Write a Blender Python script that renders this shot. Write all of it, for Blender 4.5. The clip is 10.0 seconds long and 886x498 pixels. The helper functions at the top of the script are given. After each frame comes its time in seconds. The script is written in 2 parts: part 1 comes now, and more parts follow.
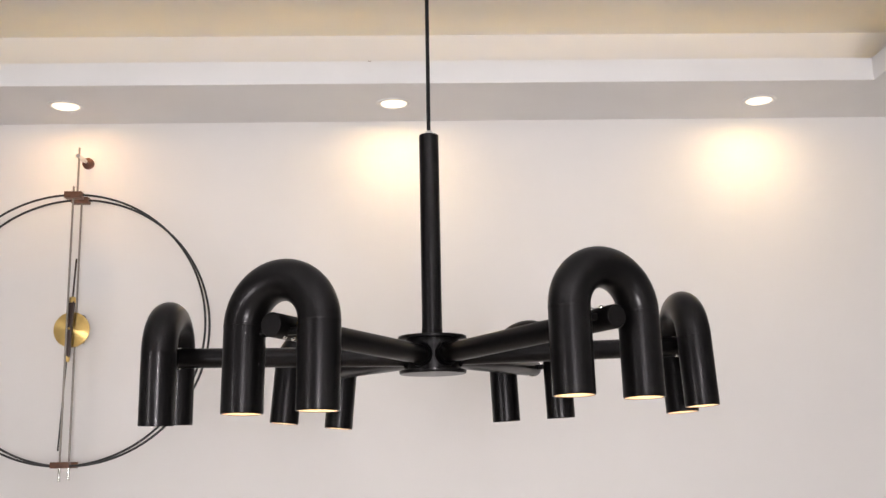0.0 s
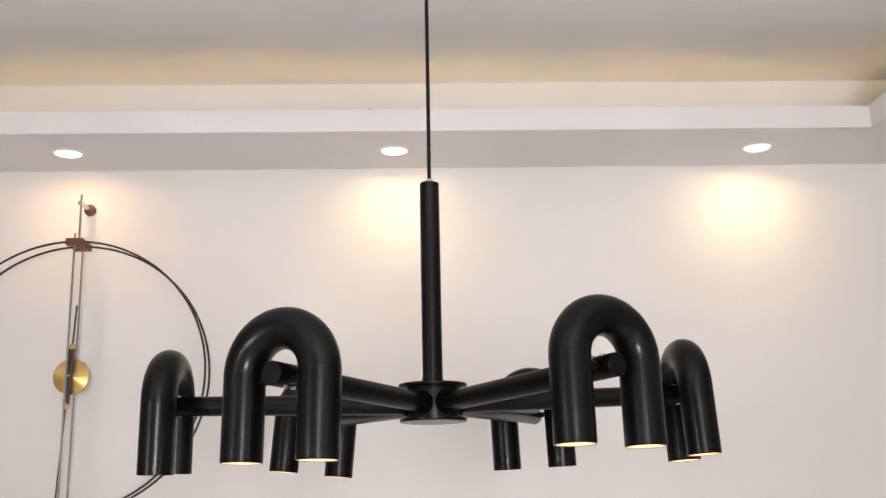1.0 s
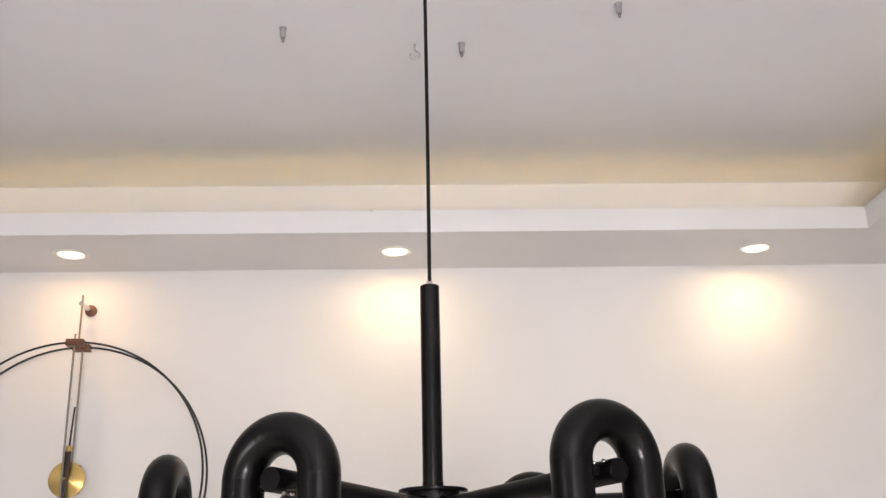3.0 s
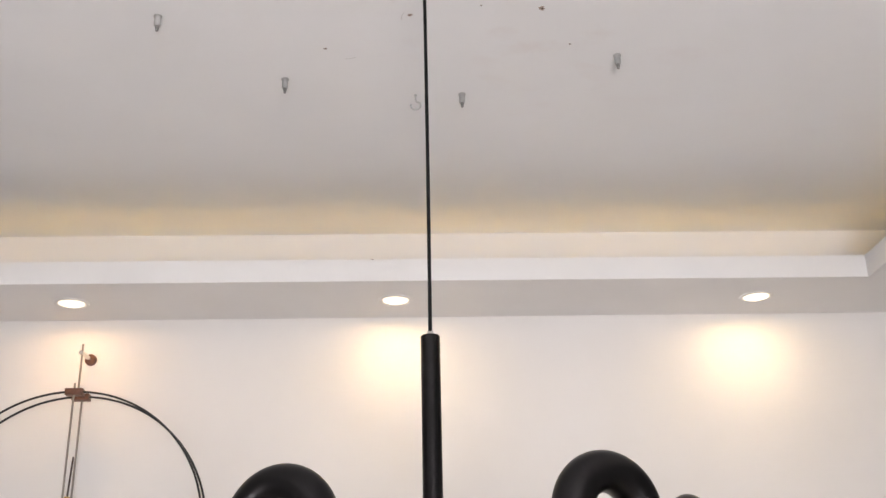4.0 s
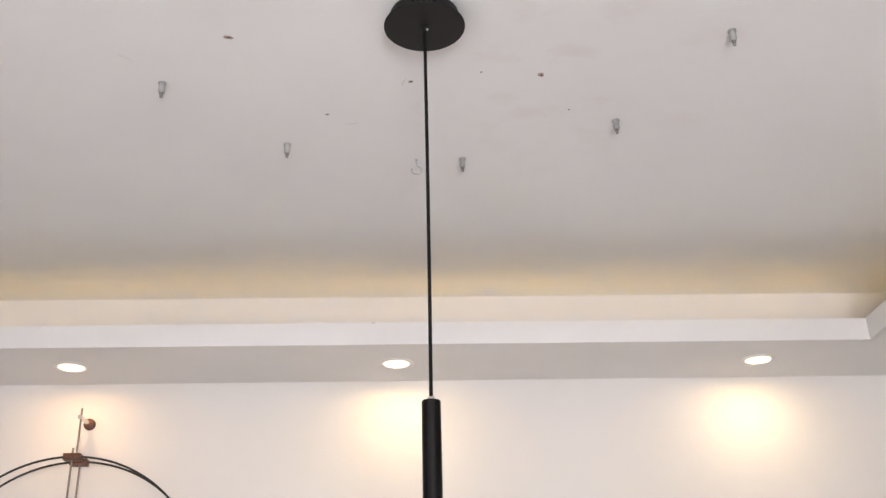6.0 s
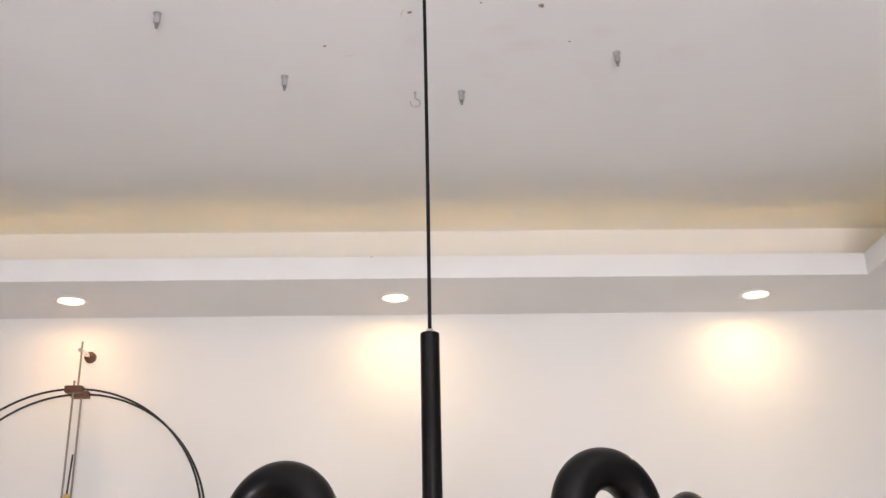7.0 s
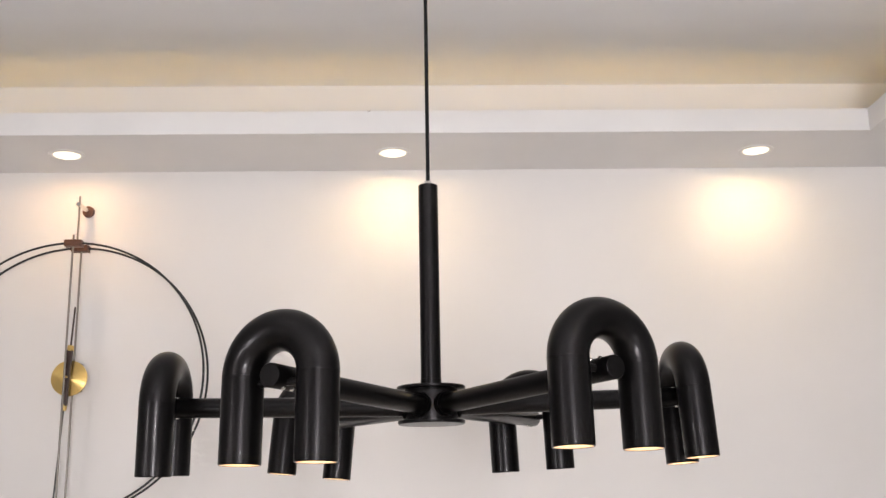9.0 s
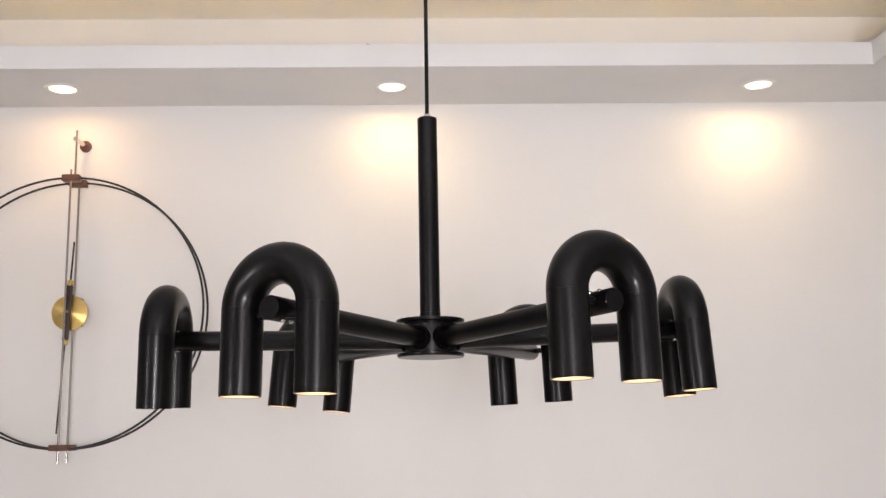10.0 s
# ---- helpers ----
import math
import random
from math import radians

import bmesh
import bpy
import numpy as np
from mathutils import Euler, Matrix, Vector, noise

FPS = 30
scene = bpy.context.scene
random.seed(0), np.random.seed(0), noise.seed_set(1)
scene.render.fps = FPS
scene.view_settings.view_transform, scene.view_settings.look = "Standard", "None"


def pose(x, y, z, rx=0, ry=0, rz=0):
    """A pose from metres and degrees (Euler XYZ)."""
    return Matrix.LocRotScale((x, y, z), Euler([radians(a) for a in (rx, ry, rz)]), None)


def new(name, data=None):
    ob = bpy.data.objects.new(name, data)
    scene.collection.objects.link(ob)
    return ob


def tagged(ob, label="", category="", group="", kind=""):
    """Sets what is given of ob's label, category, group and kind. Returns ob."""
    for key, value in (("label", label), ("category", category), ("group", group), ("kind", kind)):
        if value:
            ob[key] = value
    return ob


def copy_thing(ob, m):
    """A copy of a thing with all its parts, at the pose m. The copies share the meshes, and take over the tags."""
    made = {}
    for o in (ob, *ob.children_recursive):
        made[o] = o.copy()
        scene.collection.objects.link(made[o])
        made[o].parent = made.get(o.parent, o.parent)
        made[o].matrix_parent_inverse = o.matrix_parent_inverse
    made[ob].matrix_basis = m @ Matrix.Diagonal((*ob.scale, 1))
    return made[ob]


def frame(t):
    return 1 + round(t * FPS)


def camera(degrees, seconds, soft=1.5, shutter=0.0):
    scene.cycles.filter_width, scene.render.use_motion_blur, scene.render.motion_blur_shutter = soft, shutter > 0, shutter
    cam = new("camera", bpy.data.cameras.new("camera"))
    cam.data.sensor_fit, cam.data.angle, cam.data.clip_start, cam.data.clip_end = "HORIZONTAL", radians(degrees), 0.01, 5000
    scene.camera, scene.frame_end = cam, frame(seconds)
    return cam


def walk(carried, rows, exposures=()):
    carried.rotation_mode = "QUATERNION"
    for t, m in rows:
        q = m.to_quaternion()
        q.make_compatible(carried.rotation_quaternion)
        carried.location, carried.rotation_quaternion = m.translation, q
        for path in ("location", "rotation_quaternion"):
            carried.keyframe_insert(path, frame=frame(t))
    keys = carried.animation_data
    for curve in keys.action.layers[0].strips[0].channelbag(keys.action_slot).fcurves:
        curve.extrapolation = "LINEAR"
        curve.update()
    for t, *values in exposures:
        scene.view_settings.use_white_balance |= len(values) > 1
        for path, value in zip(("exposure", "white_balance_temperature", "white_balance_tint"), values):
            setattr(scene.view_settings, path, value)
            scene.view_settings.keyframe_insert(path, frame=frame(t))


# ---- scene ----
cam = camera(45.8, 10.0, 1.45)
EYE = 1.30
# the lens sits ahead of and above the tilting axis of its stand
AHEAD, ABOVE = 0.0984, 0.0934
AXIS = Vector((0, -0.0688, EYE - 0.1169))
# seconds, yaw, pitch, roll
TURNS = [
    (0.0, -1.80, 11.37, 1.13), (0.5, -1.785, 12.52, 1.13), (1.0, -1.77, 13.84, 1.15), (1.5, -1.76, 15.14, 1.16),
    (2.0, -1.76, 16.50, 1.16), (2.5, -1.755, 17.83, 1.17), (3.15, -1.74, 19.52, 1.17), (3.8, -1.72, 21.20, 1.17),
    (4.0, -1.70, 21.76, 1.19), (4.5, -1.67, 23.41, 1.22), (5.0, -1.645, 25.01, 1.22), (5.2, -1.63, 25.33, 1.23),
    (5.75, -1.63, 25.42, 1.23), (6.3, -1.65, 24.22, 1.22), (6.5, -1.67, 23.44, 1.21), (7.0, -1.73, 21.63, 1.18),
    (7.5, -1.74, 19.81, 1.17), (8.0, -1.78, 17.90, 1.13), (8.5, -1.82, 15.97, 1.11), (9.0, -1.87, 13.95, 1.07),
    (9.5, -1.895, 12.02, 1.05), (10.0, -1.92, 10.51, 1.04),
]


def on_stand(yaw, pitch, roll):
    turn = pose(0, 0, 0, 90 + pitch, roll, yaw)
    return Matrix.Translation(AXIS) @ turn @ Matrix.Translation((0, ABOVE, -AHEAD))


walk(cam, [(t, on_stand(y, p, r)) for t, y, p, r in TURNS])
scene.view_settings.exposure = 0.0

# ---- plan of the room ----
X0, X1, Y0, Y1 = -2.70, 1.882, -2.60, 3.52
CEIL = EYE + 1.477
SOFFIT = EYE + 1.158
LIP_TOP = EYE + 1.233
LIP = 0.376          # depth of the dropped border from the walls
# unseen windows added behind the camera as light sources: wall, from, to along it, daylight power, its upward tilt
WINDOWS = [("east", -1.50, -0.50, 12, 45), ("west", -1.60, -0.60, 69, 25), ("south", 0.02, 0.82, 169, 49)]
SILL, HEAD = 0.30, 2.05

# ---- light ----
world = bpy.data.worlds.new("sky")
scene.world = world
world.use_nodes = True
wn = world.node_tree.nodes
sky = wn.new("ShaderNodeTexSky")
sky.sky_type, sky.sun_disc = "NISHITA", False
sky.sun_elevation, sky.sun_rotation = radians(38), radians(150)
world.node_tree.links.new(sky.outputs[0], wn["Background"].inputs[0])
wn["Background"].inputs[1].default_value = 0.08


def lamp(name, kind, matrix, energy, color):
    d = bpy.data.lights.new(name, kind)
    d.energy, d.color = energy, color
    ob = new(name, d)
    ob.matrix_world = matrix
    return ob


def window_pose(wall, a, b, out=0.0):
    """Foot of a window's middle on the wall's inner face; its y points into the room."""
    c = (a + b) / 2
    if wall == "south":
        return pose(c, Y0 - out, SILL)
    return pose(X1 + out, c, SILL, 0, 0, 90) if wall == "east" else pose(X0 - out, c, SILL, 0, 0, -90)


# added lamps in the unseen windows, tilted up to brighten the ceiling
for wall, a, b, power, tilt in WINDOWS:
    w = lamp("window_daylight", "AREA", window_pose(wall, a, b, 0.148) @ pose(0, 0, (HEAD - SILL) / 2, 90 + tilt), power, (1.0, 0.970, 0.982))
    w.data.shape, w.data.size, w.data.size_y = "RECTANGLE", b - a - 0.1, HEAD - SILL - 0.1
DOWN_X, DOWN_Y = (-1.110, -0.032, 1.195), 3.333
for x, power, tone in zip(DOWN_X, (1.08, 1.42, 1.5), ((1.0, 0.60, 0.27), (1.0, 0.68, 0.33), (1.0, 0.69, 0.34))):
    s = lamp("downlight_beam", "AREA", pose(x, DOWN_Y, SOFFIT - 0.008), power, tone)
    s.data.shape, s.data.size = "DISK", 0.060


# ---- materials ----
def material(name, color, rough=0.5, metal=0.0, vary=0.08, scale=6.0, bump=0.02, fine=180.0, coat=0.0, tint=None, spec=0.5, even=False):
    m = bpy.data.materials.new(name)
    m.use_nodes = True
    n, l = m.node_tree.nodes, m.node_tree.links
    p = n["Principled BSDF"]
    p.inputs["Roughness"].default_value, p.inputs["Metallic"].default_value = rough, metal
    p.inputs["Coat Weight"].default_value = coat
    p.inputs["Specular IOR Level"].default_value = spec
    co = n.new("ShaderNodeTexCoord")
    big, small = n.new("ShaderNodeTexNoise"), n.new("ShaderNodeTexNoise")
    big.inputs["Scale"].default_value, big.inputs["Detail"].default_value = scale, 5
    small.inputs["Scale"].default_value, small.inputs["Detail"].default_value = fine, 3
    l.new(co.outputs["Object"], big.inputs["Vector"])
    l.new(co.outputs["Object"], small.inputs["Vector"])
    mix = n.new("ShaderNodeMix")
    mix.data_type = "RGBA"
    t = tint or [c * (1 - vary) for c in color]
    mix.inputs["A"].default_value = (*color, 1)
    mix.inputs["B"].default_value = (*t, 1)
    ramp = n.new("ShaderNodeMapRange")
    ramp.inputs["From Min"].default_value, ramp.inputs["From Max"].default_value = 0.35, 0.68
    l.new(big.outputs["Fac"], ramp.inputs["Value"])
    l.new(ramp.outputs["Result"], mix.inputs["Factor"])
    l.new(mix.outputs["Result"], p.inputs["Base Color"])
    rr = n.new("ShaderNodeMapRange")
    rr.inputs["To Min"].default_value, rr.inputs["To Max"].default_value = max(rough - (0.01 if even else 0.05), 0.02), min(rough + (0.01 if even else 0.06), 1)
    l.new(small.outputs["Fac"], rr.inputs["Value"])
    l.new(rr.outputs["Result"], p.inputs["Roughness"])
    if bump:
        b = n.new("ShaderNodeBump")
        b.inputs["Strength"].default_value, b.inputs["Distance"].default_value = bump, 0.002
        l.new(small.outputs["Fac"], b.inputs["Height"])
        l.new(b.outputs["Normal"], p.inputs["Normal"])
    m["mix"] = mix.name
    return m


def glow(name, color, strength):
    m = bpy.data.materials.new(name)
    m.use_nodes = True
    p = m.node_tree.nodes["Principled BSDF"]
    p.inputs["Base Color"].default_value = (0.8, 0.8, 0.8, 1)
    p.inputs["Emission Color"].default_value, p.inputs["Emission Strength"].default_value = (*color, 1), strength
    return m


WALL = material("wall_paint", (0.80, 0.775, 0.755), 0.62, vary=0.05, scale=1.3, bump=0.10, fine=120)
BORDER = material("border_paint", (0.80, 0.785, 0.775), 0.6, vary=0.06, scale=2.2, bump=0.08, fine=140)
FLOOR = material("floor_tile", (0.68, 0.63, 0.585), 0.35, vary=0.15, scale=2, bump=0.02)
BLACK = material("black_satin_paint", (0.0022, 0.0020, 0.0020), 0.285, vary=0.1, scale=9, bump=0.0, fine=6, coat=0.11, spec=0.19, even=True)
BLACK.node_tree.nodes["Principled BSDF"].inputs["Coat Roughness"].default_value = 0.09
BLACK.node_tree.nodes["Principled BSDF"].inputs["Specular Tint"].default_value = (1.0, 0.94, 0.98, 1)
CANOPY = material("black_matt_paint", (0.0040, 0.0034, 0.0036), 0.55, vary=0.2, scale=9, bump=0.0, fine=30, spec=0.4)
CABLE = material("black_woven_cable", (0.005, 0.005, 0.0055), 0.7, vary=0.3, scale=60, bump=0.3, fine=900, spec=0.2)
STEEL = material("zinc_steel", (0.62, 0.62, 0.62), 0.48, 1.0, vary=0.25, scale=60, bump=0.05)
DULL = material("dull_steel", (0.36, 0.35, 0.34), 0.5, 1.0, vary=0.35, scale=120, bump=0.3, fine=700)
CHROME = material("polished_steel", (0.75, 0.73, 0.70), 0.18, 1.0, vary=0.1, scale=40, bump=0.0)
BRASS = material("brushed_brass", (0.76, 0.53, 0.19), 0.38, 1.0, vary=0.12, scale=30, bump=0.04)
bn, bl = BRASS.node_tree.nodes, BRASS.node_tree.links
tang = bn.new("ShaderNodeTangent")
tang.direction_type, tang.axis = "RADIAL", "Y"
bl.new(tang.outputs[0], bn["Principled BSDF"].inputs["Tangent"])
bn["Principled BSDF"].inputs["Anisotropic"].default_value = 0.9
bn["Principled BSDF"].inputs["Anisotropic Rotation"].default_value = 0.25
WALNUT = material("walnut_wood", (0.165, 0.062, 0.030), 0.5, vary=0.45, scale=55, bump=0.1)
DARKWOOD = material("dark_walnut", (0.040, 0.017, 0.011), 0.45, vary=0.4, scale=55, bump=0.1)
GRAPHITE = material("graphite_rod", (0.018, 0.018, 0.019), 0.42, vary=0.2, scale=30, bump=0.02)
ANODISED = material("anodised_rod", (0.30, 0.27, 0.24), 0.38, 0.9, vary=0.1, scale=30, bump=0.02)
TRIM = material("downlight_trim", (0.80, 0.78, 0.76), 0.4, vary=0.04, scale=20, bump=0.0)
# for the unseen walls; dark grey only to keep the chandelier's reflections dark
REAR = material("unseen_wall_grey", (0.24, 0.236, 0.232), 0.7, vary=0.08, scale=1.5, bump=0.1, fine=120)
FRAME = material("window_frame_paint", (0.78, 0.78, 0.77), 0.35, vary=0.05, scale=8, bump=0.02)
RUBBLE = material("bare_plaster", (0.50, 0.40, 0.35), 0.9, vary=0.5, scale=160, bump=0.5)
SLOT = material("slot_shade", (0.003, 0.003, 0.003), 0.9, vary=0.2, scale=50, bump=0.0, spec=0.1)
HOLE = material("dark_hole", (0.12, 0.075, 0.06), 0.95, vary=0.4, scale=200, bump=0.3)
PENCIL = material("scuff", (0.50, 0.46, 0.44), 0.9, vary=0.4, scale=200, bump=0.1)
PANEL = glow("downlight_panel", (1.0, 0.84, 0.58), 1.55)
BULB = glow("lamp_bulb", (1.0, 0.64, 0.20), 1.6)
# the bulb's orange light on the reflector rim, put in as emission
CUP = glow("reflector_rim_glow", (1.0, 0.48, 0.12), 0.9)
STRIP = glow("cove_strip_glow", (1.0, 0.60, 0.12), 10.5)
GLASS = bpy.data.materials.new("window_glass")
GLASS.use_nodes = True
gp = GLASS.node_tree.nodes["Principled BSDF"]
gp.inputs["Transmission Weight"].default_value, gp.inputs["Roughness"].default_value = 1.0, 0.0

# ceiling paint: the same plaster with faint pink scuffs and repair patches
CEILING = material("ceiling_paint", (0.815, 0.812, 0.82), 0.7, vary=0.045, scale=1.6, bump=0.12, fine=110)
cn, cl = CEILING.node_tree.nodes, CEILING.node_tree.links
co = cn.new("ShaderNodeTexCoord")
stretch = cn.new("ShaderNodeMapping")
stretch.inputs["Scale"].default_value = (6.0, 8.5, 1.0)
stain = cn.new("ShaderNodeTexNoise")
stain.inputs["Scale"].default_value, stain.inputs["Detail"].default_value = 1.0, 6
gate = cn.new("ShaderNodeMapRange")
gate.inputs["From Min"].default_value, gate.inputs["From Max"].default_value, gate.inputs["To Max"].default_value = 0.55, 0.78, 0.30
near = cn.new("ShaderNodeVectorMath")
near.operation = "DISTANCE"
near.inputs[1].default_value = (0.32, 2.06, CEIL)
fall = cn.new("ShaderNodeMapRange")
fall.inputs["From Min"].default_value, fall.inputs["From Max"].default_value = 0.12, 0.62
fall.inputs["To Min"].default_value, fall.inputs["To Max"].default_value = 1.0, 0.12
both = cn.new("ShaderNodeMath")
both.operation = "MULTIPLY"
tone = cn.new("ShaderNodeMix")
tone.data_type = "RGBA"
tone.inputs["B"].default_value = (0.60, 0.47, 0.43, 1)
cl.new(co.outputs["Object"], stretch.inputs["Vector"])
cl.new(stretch.outputs["Vector"], stain.inputs["Vector"])
cl.new(stain.outputs["Fac"], gate.inputs["Value"])
cl.new(co.outputs["Object"], near.inputs[0])
cl.new(near.outputs["Value"], fall.inputs["Value"])
cl.new(gate.outputs["Result"], both.inputs[0])
cl.new(fall.outputs["Result"], both.inputs[1])
cl.new(both.outputs["Value"], tone.inputs["Factor"])
cl.new(cn[CEILING["mix"]].outputs["Result"], tone.inputs["A"])
cl.new(tone.outputs["Result"], cn["Principled BSDF"].inputs["Base Color"])


# ---- mesh helpers ----
def box(bm, lo, hi, bevel=0.0):
    c = [(a + b) / 2 for a, b in zip(lo, hi)]
    s = [b - a for a, b in zip(lo, hi)]
    made = bmesh.ops.create_cube(bm, size=1, matrix=Matrix.Translation(c) @ Matrix.Diagonal((*s, 1)))
    if bevel:
        edges = list({e for v in made["verts"] for e in v.link_edges})
        bmesh.ops.bevel(bm, geom=edges, offset=bevel, segments=2, affect="EDGES", profile=0.6)
    return bm


def lathe(bm, profile, steps=40, matrix=Matrix()):
    """Turns (radius, height) pairs about z; ends with radius 0 close."""
    rings = []
    for r, z in profile:
        if r <= 0:
            rings.append([bm.verts.new(matrix @ Vector((0, 0, z)))])
        else:
            rings.append([bm.verts.new(matrix @ Vector((r * math.cos(2 * math.pi * i / steps), r * math.sin(2 * math.pi * i / steps), z))) for i in range(steps)])
    for a, b in zip(rings, rings[1:]):
        for i in range(steps):
            j = (i + 1) % steps
            q = [a[i % len(a)], a[j % len(a)], b[j % len(b)], b[i % len(b)]]
            q = list(dict.fromkeys(q))
            if len(q) > 2:
                bm.faces.new(q)
    return bm


def sweep(bm, points, radius, steps=20, closed=False, caps=True):
    """A round tube along points."""
    pts = [Vector(p) for p in points]
    rings, side = [], None
    for i, p in enumerate(pts):
        a = pts[i - 1] if i or closed else p
        b = pts[(i + 1) % len(pts)] if i < len(pts) - 1 or closed else p
        d = (b - a).normalized()
        if side is None:
            side = d.orthogonal().normalized()
        side = (side - d * side.dot(d)).normalized()
        up = d.cross(side)
        rings.append([bm.verts.new(p + radius * (math.cos(2 * math.pi * k / steps) * side + math.sin(2 * math.pi * k / steps) * up)) for k in range(steps)])
    pairs = list(zip(rings, rings[1:])) + ([(rings[-1], rings[0])] if closed else [])
    for a, b in pairs:
        for k in range(steps):
            j = (k + 1) % steps
            bm.faces.new((a[k], a[j], b[j], b[k]))
    if caps and not closed:
        bm.faces.new(rings[0][::-1])
        bm.faces.new(rings[-1])
    return bm


def mesh(name, bm, mat, smooth=True):
    bmesh.ops.recalc_face_normals(bm, faces=bm.faces[:])
    me = bpy.data.meshes.new(name)
    bm.to_mesh(me)
    bm.free()
    me.materials.append(mat)
    if smooth:
        me.shade_smooth()
        me.set_sharp_from_angle(angle=radians(38))
    return me


def part(name, bm, mat, parent, label="", matrix=None):
    me = bm if isinstance(bm, bpy.types.Mesh) else mesh(name, bm, mat)
    ob = new(name, me)
    ob.parent = parent
    if matrix is not None:
        ob.matrix_basis = matrix
    return tagged(ob, label)


def structure(name, bm, mat, label, category):
    return tagged(new(name, mesh(name, bm, mat)), label, category, kind="structure")


def thing(name, at, label, category, group=""):
    ob = new(name)
    ob.empty_display_size = 0.1
    ob.location = at
    return tagged(ob, label, category, group)


B = bmesh.new

# ---- the room ----
T = 0.15
structure("floor", box(B(), (X0 - T, Y0 - T, -0.12), (X1 + T, Y1 + T, 0)), FLOOR, "plain beige floor tiles under the lamp", "floor")
structure("ceiling", box(B(), (X0 - T, Y0 - T, CEIL), (X1 + T, Y1 + T, CEIL + 0.12)), CEILING, "off-white painted ceiling with scuffs and drill marks", "ceiling")
structure("wall_north", box(B(), (X0, Y1, 0), (X1, Y1 + T, CEIL)), WALL, "plain off-white painted wall behind the chandelier", "wall")


def pierced(name, wall, lo, hi, place):
    """A wall along lo..hi with its window openings; place turns (along, z) spans into box corners."""
    bm = B()
    spans = sorted((a, b) for w, a, b, *_ in WINDOWS if w == wall)
    edges = [lo] + [v for span in spans for v in span] + [hi]
    for a, b in zip(edges[::2], edges[1::2]):
        box(bm, *place(a, b, 0, CEIL))
    for a, b in spans:
        box(bm, *place(a, b, 0, SILL))
        box(bm, *place(a, b, HEAD, CEIL))
    structure(name, bm, REAR, "unseen wall with a window opening, grey to darken the chandelier's reflections", "wall")


# unseen walls that close the room, darker than the north wall for the reflections
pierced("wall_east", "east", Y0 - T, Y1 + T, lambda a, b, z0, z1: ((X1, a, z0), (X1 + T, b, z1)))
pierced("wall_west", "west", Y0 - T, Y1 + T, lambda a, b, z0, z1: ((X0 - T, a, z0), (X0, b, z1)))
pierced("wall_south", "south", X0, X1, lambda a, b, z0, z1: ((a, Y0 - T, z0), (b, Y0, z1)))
for i, (wall, a, b, *_) in enumerate(WINDOWS):
    win = tagged(new("window_%d" % (i + 1)), "unseen white framed double casement window, added as a light source", "window", kind="structure")
    win.matrix_world = window_pose(wall, a, b, 0.11)
    hw, hh = (b - a) / 2, HEAD - SILL
    bm = B()
    for lo, hi in (((-hw, -0.03, 0), (-hw + 0.05, 0.03, hh)), ((hw - 0.05, -0.03, 0), (hw, 0.03, hh)), ((-hw + 0.05, -0.03, 0), (hw - 0.05, 0.03, 0.05)),
                   ((-hw + 0.05, -0.03, hh - 0.05), (hw - 0.05, 0.03, hh)), ((-0.03, -0.03, 0.05), (0.03, 0.03, hh - 0.05))):
        box(bm, lo, hi)
    part("window_frame", bm, FRAME, win)
    for s in (-1, 1):
        pane = part("pane", box(B(), (min(s * 0.03, s * (hw - 0.05)), -0.004, 0.05), (max(s * 0.03, s * (hw - 0.05)), 0.004, hh - 0.05)), GLASS, win)
        pane.visible_shadow = False
    part("window_sill", box(B(), (-hw, 0.03, -0.03), (hw, 0.20, 0.0), 0.004), FRAME, win)


# dropped border with an upstand along its inner edge, open to the ceiling behind
def border(name, lo, hi, lip_lo, lip_hi):
    structure(name, box(B(), lo, hi), BORDER, "white plasterboard dropped ceiling border with an upstand", "ceiling border")
    structure(name + "_upstand", box(B(), lip_lo, lip_hi, 0.0012), BORDER, "white painted upstand on the edge of the dropped border", "trim")


BT = 0.016
N, E, W, S = Y1 - LIP, X1 - LIP, X0 + LIP, Y0 + LIP
L0, L1 = SOFFIT + BT, LIP_TOP
border("border_north", (X0, N + 0.018, SOFFIT), (X1, Y1, L0), (W, N, SOFFIT), (E, N + 0.018, L1))
border("border_south", (X0, Y0, SOFFIT), (X1, S - 0.018, L0), (W, S - 0.018, SOFFIT), (E, S, L1))
border("border_east", (E + 0.018, S - 0.018, SOFFIT), (X1, N + 0.018, L0), (E, S - 0.018, SOFFIT), (E + 0.018, N + 0.018, L1))
border("border_west", (X0, S - 0.018, SOFFIT), (W - 0.018, N + 0.018, L0), (W - 0.018, S - 0.018, SOFFIT), (W, N + 0.018, L1))

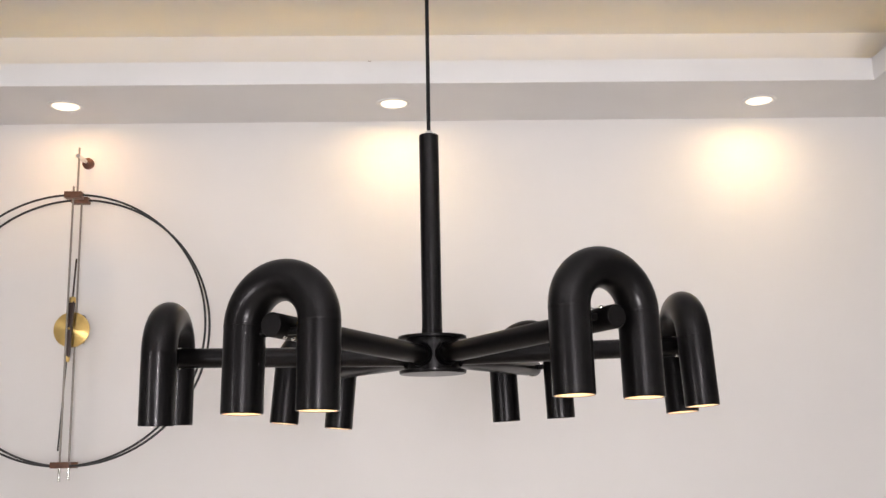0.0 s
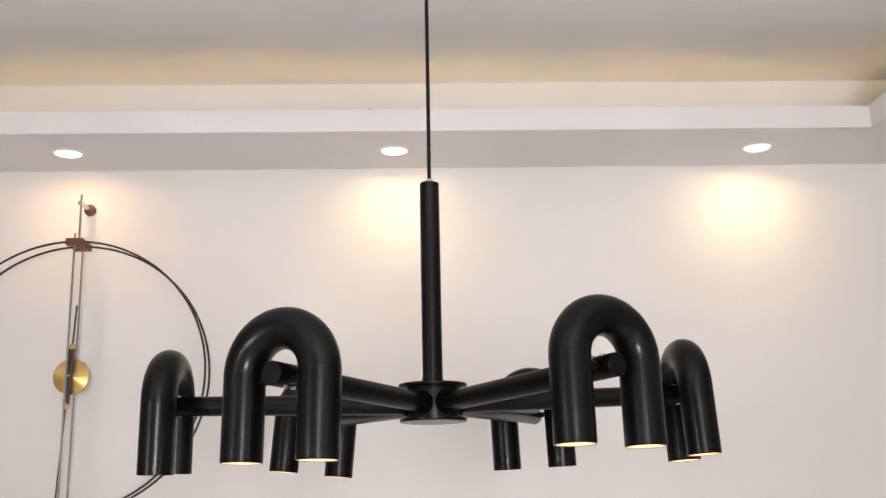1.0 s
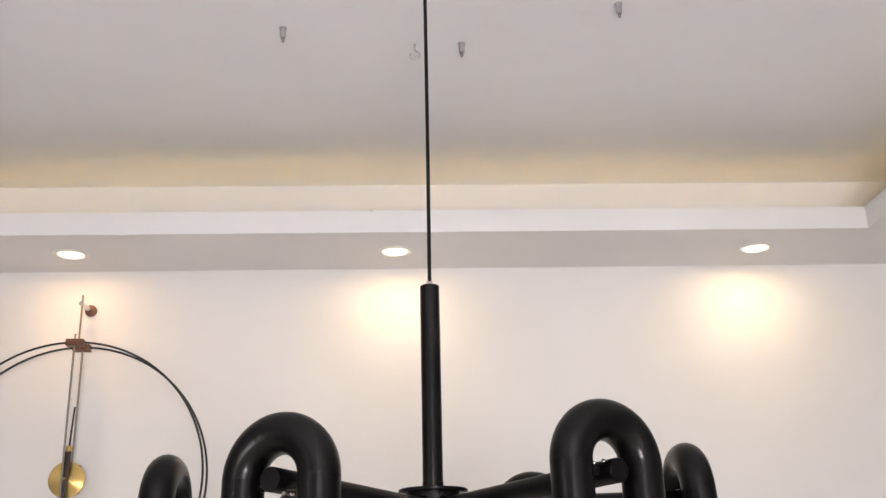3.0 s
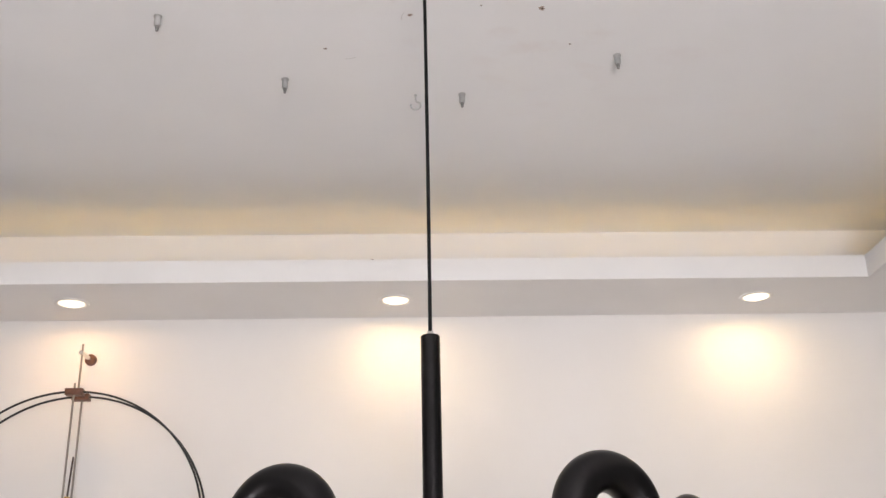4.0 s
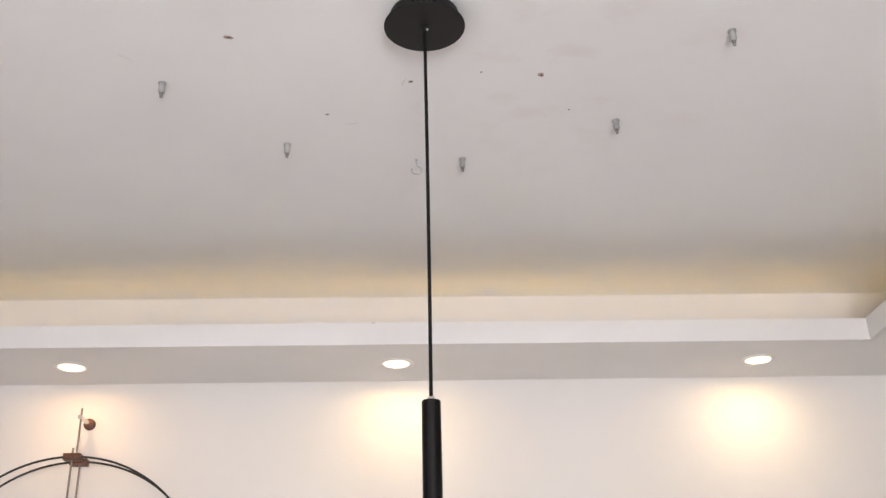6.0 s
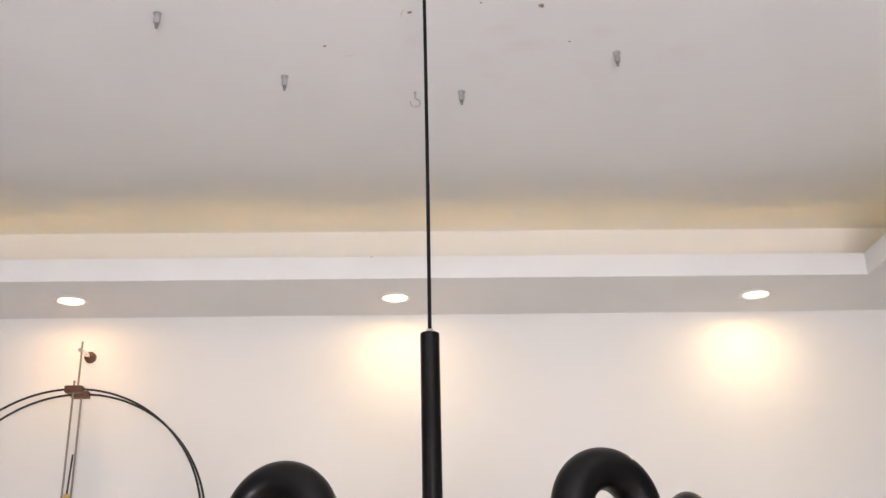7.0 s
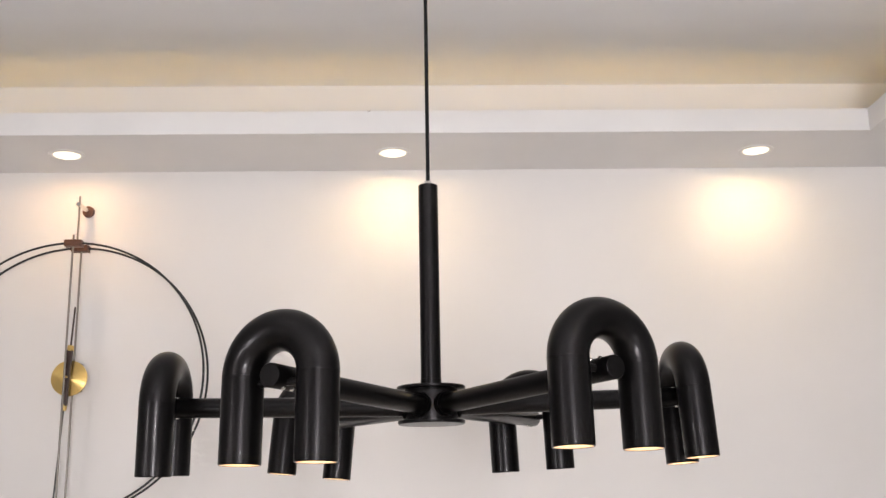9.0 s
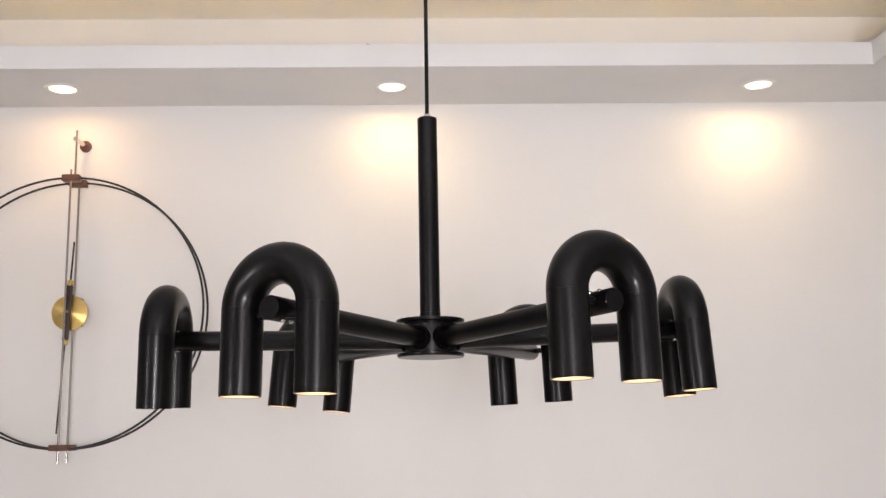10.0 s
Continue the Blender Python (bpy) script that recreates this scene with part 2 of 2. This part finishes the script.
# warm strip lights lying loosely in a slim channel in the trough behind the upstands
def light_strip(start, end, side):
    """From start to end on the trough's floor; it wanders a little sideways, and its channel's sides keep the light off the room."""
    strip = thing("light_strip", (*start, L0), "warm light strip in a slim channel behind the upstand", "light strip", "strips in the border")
    run = Vector((end[0] - start[0], end[1] - start[1], 0))
    ahead = run.normalized()
    across = Vector((side[0], side[1], 0))
    n = 60

    def ribbon(name, o0, z0, o1, z1, mat):
        bm, last = B(), None
        for i in range(n + 1):
            u = i / n * run.length
            c = ahead * u + across * (0.010 * math.sin(2.1 * u + 0.6) + 0.006 * math.sin(5.3 * u))
            ring = [bm.verts.new(c + across * o + Vector((0, 0, z))) for o, z in ((o0, z0), (o1, z0), (o1, z1), (o0, z1))]
            if last:
                for k in range(4):
                    bm.faces.new((last[k], last[(k + 1) % 4], ring[(k + 1) % 4], ring[k]))
            else:
                bm.faces.new(ring[::-1])
            last = ring
        bm.faces.new(last)
        part(name, bm, mat, strip)

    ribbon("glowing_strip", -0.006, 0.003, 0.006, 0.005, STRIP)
    ribbon("channel_base", -0.008, 0.0, 0.008, 0.0028, FRAME)
    ribbon("channel_side", -0.010, 0.0, -0.0085, SIDE_IN, FRAME)
    ribbon("channel_side", 0.0085, 0.0, 0.010, SIDE_OUT, FRAME)


SIDE_IN, SIDE_OUT = 0.027, 0.024
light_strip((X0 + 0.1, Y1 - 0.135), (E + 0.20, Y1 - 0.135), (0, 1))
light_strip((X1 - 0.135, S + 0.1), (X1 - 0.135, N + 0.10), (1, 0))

# ---- recessed downlights ----
first = thing("downlight", (DOWN_X[0], DOWN_Y, SOFFIT), "round white recessed downlight, switched on, in the dropped border", "downlight", "downlights in the border")
part("trim_ring", lathe(B(), [(0.0425, 0.003), (0.0435, -0.0020), (0.048, -0.0045), (0.054, -0.0045), (0.0575, -0.002), (0.058, 0.003)], 48), TRIM, first, "white trim ring")
part("light_panel", lathe(B(), [(0.0428, -0.0008), (0.02, -0.0014), (0, -0.0014)], 48), PANEL, first, "glowing warm white panel")
for x in DOWN_X[1:]:
    copy_thing(first, pose(x, DOWN_Y, SOFFIT))

# ---- ceiling: hanger bolts, hook, marks ----
bolt = thing("hanger_bolt", (-0.588, 2.144, CEIL), "short zinc steel hanger bolt fixed in the ceiling", "bolt", "bolts in the ceiling")
part("sleeve", lathe(B(), [(0, 0.004), (0.0104, 0.004), (0.0104, -0.0025), (0.0080, -0.0036), (0.0080, -0.0265), (0.0068, -0.0280), (0, -0.0282)], 20), STEEL, bolt, "dull zinc sleeve")
part("stud", lathe(B(), [(0, -0.0275), (0.0046, -0.0278), (0.0046, -0.0340), (0.0036, -0.0345), (0.0036, -0.0405), (0.0028, -0.0418), (0, -0.0420)], 14), DULL, bolt, "threaded steel stud")
for x, y, a in ((-0.315, 2.436, 40), (0.162, 2.518, 75), (0.557, 2.320, 120), (0.758, 1.936, 10)):
    copy_thing(bolt, pose(x, y, CEIL, 1.5 * math.sin(a), 2 * math.cos(a), a))
hook = thing("ceiling_hook", (0.034, 2.521, CEIL), "small open wire hook screwed into the ceiling", "hook")
pts = [(0, 0, 0.004), (0, 0, -0.012), (0.0005, 0, -0.018), (0.004, 0, -0.022)] + [(0.0135 * math.sin(radians(a)), 0, -0.0335 + 0.0125 * math.cos(radians(a))) for a in range(50, 292, 14)]
part("wire", sweep(B(), pts, 0.0024, 10), STEEL, hook)
part("collar", lathe(B(), [(0.0022, -0.006), (0.0036, -0.002), (0.0038, 0.001)], 14), STEEL, hook)


def mark(name, x, y, size, label, mat_rim, squash=0.7, turn=0.0, core=True):
    """A chipped drill hole: a rough rim and a darker pit."""
    ob = thing(name, (x, y, CEIL), label, "mark")
    ob["kind"] = "structure"
    size *= 0.82
    m = pose(0, 0, 0, 0, 0, turn) @ Matrix.Diagonal((1, squash, 1, 1))
    rnd = random.Random(round(1000 * (x + y)))
    bm = lathe(B(), [(size, 0.0), (size * 0.85, -0.0012), (size * 0.45, -0.0010), (0, -0.0010)], 16, m)
    for v in bm.verts:
        k = 1 + rnd.uniform(-0.28, 0.28)
        v.co.x, v.co.y = v.co.x * k, v.co.y * k
    part("rim", bm, mat_rim, ob)
    if core:
        part("pit", lathe(B(), [(size * 0.42, -0.0009), (size * 0.36, -0.0016), (0, -0.0016)], 12, m @ pose(size * 0.1, -size * 0.15, 0)), HOLE, ob)


mark("drill_hole", -0.400, 1.960, 0.0125, "chipped old drill hole in the ceiling plaster", RUBBLE, 0.62, 20)
mark("drill_hole", 0.336, 2.111, 0.0095, "chipped old drill hole in the ceiling plaster", RUBBLE, 0.9, 60)
mark("drill_hole", -0.197, 2.287, 0.0055, "small dark drill hole in the ceiling plaster", PENCIL, 0.8, 0)
mark("drill_hole", 0.018, 2.139, 0.0075, "small chipped drill hole in the ceiling plaster", RUBBLE, 0.7, -30)
mark("drill_hole", 0.6655, 1.819, 0.0075, "small dark drill hole in the ceiling plaster", PENCIL, 0.7, 0)
mark("drill_hole", 0.189, 2.099, 0.0035, "tiny dark nail hole in the ceiling plaster", PENCIL, 0.9, 0)
mark("drill_hole", 0.4265, 2.267, 0.0040, "tiny nail hole in the ceiling plaster", RUBBLE, 0.6, 15)


def scuff(x, y, length, turn, width=0.0016):
    width *= 0.55
    ob = thing("scuff_mark", (x, y, CEIL), "thin dark scuff on the ceiling paint", "mark", "scuffs on the ceiling")
    ob["kind"] = "structure"
    pts = [(length * (i / 6 - 0.5), 0.12 * length * math.sin(3 * i / 6), -0.0004) for i in range(7)]
    part("stroke", sweep(B(), [pose(0, 0, 0, 0, 0, turn) @ Vector(p) for p in pts], width / 2, 6), PENCIL, ob)


for row in ((0.002, 2.144, 0.030, 100, 0.0020), (-0.137, 2.33, 0.032, -15, 0.0011), (-0.655, 2.03, 0.035, 35, 0.0011), (-0.64, 2.045, 0.03, 70, 0.0009)):
    scuff(*row)

# a chipped spot on the upstand's top edge
chip = thing("paint_chip", (-0.104, N, L1), "small brownish chip on the upstand's painted top edge", "mark")
chip["kind"] = "structure"
part("pit", box(B(), (-0.006, -0.0005, -0.0016), (0.005, 0.0020, 0.0005), 0.0004), RUBBLE, chip)

# ---- the chandelier ----
LX, LY = 0.048, 1.860
HUB = EYE + 0.1732       # height of the arms' axes at the hub
lampthing = thing("chandelier", (LX, LY, HUB), "black satin metal chandelier with six lit arched tube lamps", "chandelier")
part("hub", lathe(B(), [(0, 0.030), (0.046, 0.030), (0.047, 0.026), (0.047, -0.024), (0.050, -0.026), (0, -0.026)], 64), BLACK, lampthing)
part("hub_top_plate", lathe(B(), [(0, 0.0355), (0.0595, 0.0355), (0.0605, 0.0345), (0.0605, 0.0308), (0.0590, 0.0300), (0, 0.0300)], 64), BLACK, lampthing)
part("hub_bottom_plate", lathe(B(), [(0, -0.0245), (0.058, -0.0245), (0.0592, -0.0255), (0.0592, -0.0285), (0.0575, -0.0310), (0, -0.0312)], 64), BLACK, lampthing)
POLE_TOP = 0.4068
part("pole", lathe(B(), [(0, 0.0355), (0.0185, 0.0355), (0.0185, 0.048), (0.0180, 0.0485), (0.0180, POLE_TOP - 0.0015), (0.0168, POLE_TOP), (0, POLE_TOP)], 40), BLACK, lampthing)
part("cable_gland", lathe(B(), [(0.0080, POLE_TOP - 0.001), (0.0078, POLE_TOP + 0.003), (0.0055, POLE_TOP + 0.008), (0.0036, POLE_TOP + 0.009)], 24), CHROME, lampthing, "small polished steel cable gland")
CAN = EYE + 1.443 - HUB           # underside of the canopy plate
TOPC = CEIL - HUB
part("cable", sweep(B(), [(0.004 * (1 - t / 8) * (t / 8), 0.019 * t / 8, POLE_TOP + 0.004 + (CAN - POLE_TOP) * t / 8) for t in range(9)], 0.0036, 16), CABLE, lampthing, "thin black woven cable")
can = part("canopy", lathe(B(), [(0, -0.0005), (0.0886, 0), (0.0900, 0.0012), (0.0900, 0.0030), (0.0888, 0.0040), (0, 0.0040)], 72), CANOPY, lampthing, "matt black round ceiling plate", pose(0, 0.019, CAN))
part("canopy_box", lathe(B(), [(0.0765, 0.004), (0.0765, TOPC - CAN - 0.001), (0.0745, TOPC - CAN), (0, TOPC - CAN)], 64), CANOPY, can)
part("cable_grip", lathe(B(), [(0, -0.013), (0.0045, -0.013), (0.0065, -0.011), (0.0070, 0.0)], 24), CANOPY, can)
part("grip_screw", lathe(B(), [(0, 0.004), (0.0026, 0.0036), (0.0034, 0.002), (0.0034, -0.004)], 16, pose(0.0055, -0.004, -0.007, 70, 0, 40)), CHROME, can, "small steel screw")
# solid boxes; the shade inside the slots is put into their black colour
for i in range(5):
    a = radians(-110 + 9 * i)
    part("vent_slot", box(B(), (-0.0018, -0.0015, 0.012), (0.0018, 0.0008, 0.030), 0.0006), SLOT, can, "", pose(0.0768 * math.cos(a), 0.0768 * math.sin(a), 0, 0, 0, math.degrees(a) + 90))
for a in (-20, 200):
    part("canopy_screw", lathe(B(), [(0, 0.002), (0.003, 0.0016), (0.0036, 0)], 14, pose(0, 0, 0)), CANOPY, can, "", pose(0.0765 * math.cos(radians(a)), 0.0765 * math.sin(radians(a)), 0.016, 0, 90, a))

RADIUS, HALF, TUBE, LEG, DROP, TIP = 0.459, 0.0622, 0.0297, 0.1213, 0.1103, 0.4840


def tube_arch():
    """An arch of thick tube, open at both ends, about the arm's axis at the origin; x points outwards, y along the arch."""
    bm = B()
    z0, zs = -DROP, LEG - DROP
    line = [(0, -HALF, z0 + 0.0015), (0, -HALF, z0 + 0.05), (0, -HALF, zs - 0.0006)]
    line += [(0, -HALF * math.cos(math.pi * i / 28), zs + HALF * math.sin(math.pi * i / 28)) for i in range(29)]
    line += [(0, HALF, zs - 0.0006), (0, HALF, z0 + 0.05), (0, HALF, z0 + 0.0015)]
    sweep(bm, line, TUBE, 36, caps=False)
    for s in (-1, 1):
        lathe(bm, [(TUBE, z0 + 0.0015), (TUBE - 0.0008, z0), (TUBE - 0.0022, z0), (TUBE - 0.0026, z0 + 0.0008), (TUBE - 0.0026, z0 + 0.012), (0, z0 + 0.012)], 36, Matrix.Translation((0, s * HALF, 0)))
    bmesh.ops.remove_doubles(bm, verts=bm.verts[:], dist=1e-5)
    return mesh("arched_tube", bm, BLACK)


def sleeve_seam():
    return mesh("seam_ring", lathe(B(), [(TUBE - 0.001, -0.0016), (TUBE + 0.0001, -0.0004), (TUBE + 0.00025, 0.0012), (TUBE - 0.0005, 0.0050)], 36), BLACK)


ARCH = tube_arch()
SEAM = sleeve_seam()
BULB_MESH = mesh("bulb", lathe(B(), [(0.0205, 0.0012), (0.012, 0.0008), (0, 0.0007)], 32), BULB)
CUP_MESH = mesh("reflector_cup", lathe(B(), [(TUBE - 0.0027, 0.0004), (0.0240, 0.0008), (0.0204, 0.0013)], 32), CUP)
ARM_R = 0.0172
ARM = mesh("arm", lathe(B(), [(0, 0.030), (ARM_R, 0.030), (ARM_R, TIP - 0.002), (ARM_R - 0.0012, TIP), (0, TIP + 0.0002)], 40, pose(0, 0, 0, 0, 90, 0)), BLACK)
SOCKET = mesh("socket", lathe(B(), [(ARM_R, 0.0), (ARM_R + 0.0035, 0.001), (ARM_R + 0.0045, -0.004), (ARM_R + 0.0045, -0.02)], 36, pose(0, 0, 0, 0, 90, 0)), BLACK)
PIN = mesh("pin", lathe(B(), [(0.0055, 0.010), (0.0055, HALF - TUBE + 0.006)], 18, pose(0, 0, 0, -90, 0, 0)), BLACK)
SCREW = mesh("screw", lathe(B(), [(0, 0.0030), (0.0018, 0.0026), (0.0034, 0.0012), (0.0036, -0.001)], 16), CHROME)
# each arm: turn from its even place, and the tilt, twist and sag of the arch on it
ARMS = [(2.0, -2.4, -2.4, 0.003), (-0.2, -0.8, 0.6, 0.0), (-0.5, 5.3, -2.5, 0.0), (-0.1, -2.7, -4.0, 0.0045), (-0.1, -0.6, 0.2, 0.0075), (-1.1, -1.3, -1.6, -0.001)]
TILT = pose(0, 0, 0, 0, -0.70, 0)
for k, (swing, lean, twist, sag) in enumerate(ARMS):
    heading = TILT @ pose(0, 0, 0, 0, 0, 1.8 + 60 * k + swing)
    along = heading @ pose(0, 0, 0, 0, -1.05, 0)
    arm = part("arm", ARM, BLACK, lampthing, "", along)
    part("socket", SOCKET, BLACK, arm, "", pose(0.0500, 0, 0))
    for x in (RADIUS - 0.018, RADIUS + 0.002):
        for turn in ((-40, 28) if k == 5 else (205,) if k == 4 else (-14, 166)):
            part("screw", SCREW, CHROME, arm, "small domed steel screw", pose(x, 0, 0, turn, 0, 0) @ pose(0, 0, ARM_R))
    arch = part("arched_tube_lamp", ARCH, BLACK, lampthing, "", pose(0, 0, -0.007 - sag) @ heading @ pose(0, 0, 0, 0, -1.9, 0) @ pose(RADIUS, 0, 0, lean, 0, twist))
    for s in (-1, 1):
        part("bulb", BULB_MESH, BULB, arch, "glowing warm white bulb face", pose(0, s * HALF, -DROP))
        part("reflector_cup", CUP_MESH, CUP, arch, "reflector rim with the bulb's orange light as its own glow", pose(0, s * HALF, -DROP))
        part("seam_ring", SEAM, BLACK, arch, "", pose(0, s * HALF, LEG - DROP))
        part("pin", PIN, BLACK, arch, "", pose(0, 0, 0, 0 if s > 0 else 180, 0, 0))

# ---- the wall clock ----
CX, CZ, RING = -1.070, EYE + 0.4320, 0.4310
FRONT, BACK = 3.363, 3.435
clock = thing("wall_clock", (CX, Y1, CZ), "skeleton wall clock with two graphite hoops and a brass disc", "wall clock")
for y, r in ((FRONT, RING + 0.003), (BACK, RING + 0.003)):
    pts = [(r * math.cos(2 * math.pi * i / 128) - 0.005, y - Y1, -0.001 + r * math.sin(2 * math.pi * i / 128)) for i in range(128)]
    part("hoop", sweep(B(), pts, 0.0036, 10, closed=True), GRAPHITE, clock, "thin graphite hoop")
part("hanging_rod", sweep(B(), [(-0.019, BACK - Y1, RING - 0.008), (-0.019, BACK - Y1, EYE + 1.047 - CZ)], 0.0033, 12), ANODISED, clock, "slim anodised metal rod")
for y, dx, top, bottom in ((FRONT, -0.009, 0.893, -0.049), (BACK, -0.0035, 0.880, -0.045)):
    part("upright_rod", sweep(B(), [(dx, y - Y1, EYE + bottom - CZ), (dx, y - Y1, EYE + top - CZ)], 0.0033, 12), ANODISED, clock, "slim anodised metal rod")
    for z, s in ((RING, 0.0105), (-RING, 0.0095)):
        part("rod_block", box(B(), (-0.0345, y - Y1 - 0.016, z - s), (0.0215, y - Y1 + 0.016, z + s), 0.0015), WALNUT, clock, "walnut wood block")
part("rod_end", sweep(B(), [(-0.009, FRONT - Y1, -RING - 0.0495), (-0.009, FRONT - Y1, -RING - 0.010)], 0.0042, 12), CHROME, clock, "polished steel rod end")
part("rod_end", sweep(B(), [(-0.0035, BACK - Y1, -RING - 0.0465), (-0.0035, BACK - Y1, -RING - 0.010)], 0.0042, 12), CHROME, clock, "polished steel rod end")
part("brass_disc", lathe(B(), [(0, 0.004), (0.0555, 0.004), (0.0570, 0.0030), (0.0570, -0.0030), (0.0555, -0.004), (0, -0.004)], 56, pose(-0.006, 3.405 - Y1, -0.004, 90, 0, 0)), BRASS, clock, "brushed brass disc")
tilt = pose(-0.006, 3.385 - Y1, -0.003, 0, 2.7, 0)
bar = part("hand_bar", box(B(), (-0.0085, -0.008, -0.092), (0.0085, 0.008, 0.088), 0.002), DARKWOOD, clock, "dark walnut hand bar", tilt)
part("cap", lathe(B(), [(0, 0.012), (0.0085, 0.012), (0.0098, 0.010), (0.0098, -0.006), (0, -0.006)], 24), BRASS, bar, "brass cap", pose(0, 0, 0.090))
part("cap", lathe(B(), [(0, 0.006), (0.0088, 0.006), (0.0088, -0.010), (0.0075, -0.012), (0, -0.012)], 24), BRASS, bar, "brass cap", pose(0, 0, -0.094))
part("hand", box(B(), (-0.0028, -0.0015, 0.100), (0.0028, 0.0015, 0.228), 0.0006), DARKWOOD, bar)
part("hand", box(B(), (-0.0024, -0.0015, -0.385), (0.0024, 0.0015, -0.100), 0.0006), GRAPHITE, bar)
part("pivot", lathe(B(), [(0, 0.004), (0.0035, 0.003), (0.004, 0)], 16, pose(0, -0.008, 0, 90, 0, 0)), BRASS, bar, "brass pivot")
part("movement_box", box(B(), (-0.020, 3.412 - Y1, -0.045), (0.026, 3.445 - Y1, 0.045), 0.003), DARKWOOD, clock, "dark walnut movement box")
PZ = EYE + 1.0145 - CZ
part("rosette", lathe(B(), [(0, 0.014), (0.015, 0.014), (0.0190, 0.011), (0.0200, 0.0), (0.0200, -0.002)], 32, pose(-0.013, 0, PZ, 90, 0, 0)), WALNUT, clock, "walnut wall rosette")
part("wall_pin", sweep(B(), [(-0.013, -0.010, PZ), (-0.019, BACK - Y1 - 0.014, PZ)], 0.0078, 20), CHROME, clock, "polished steel wall pin")
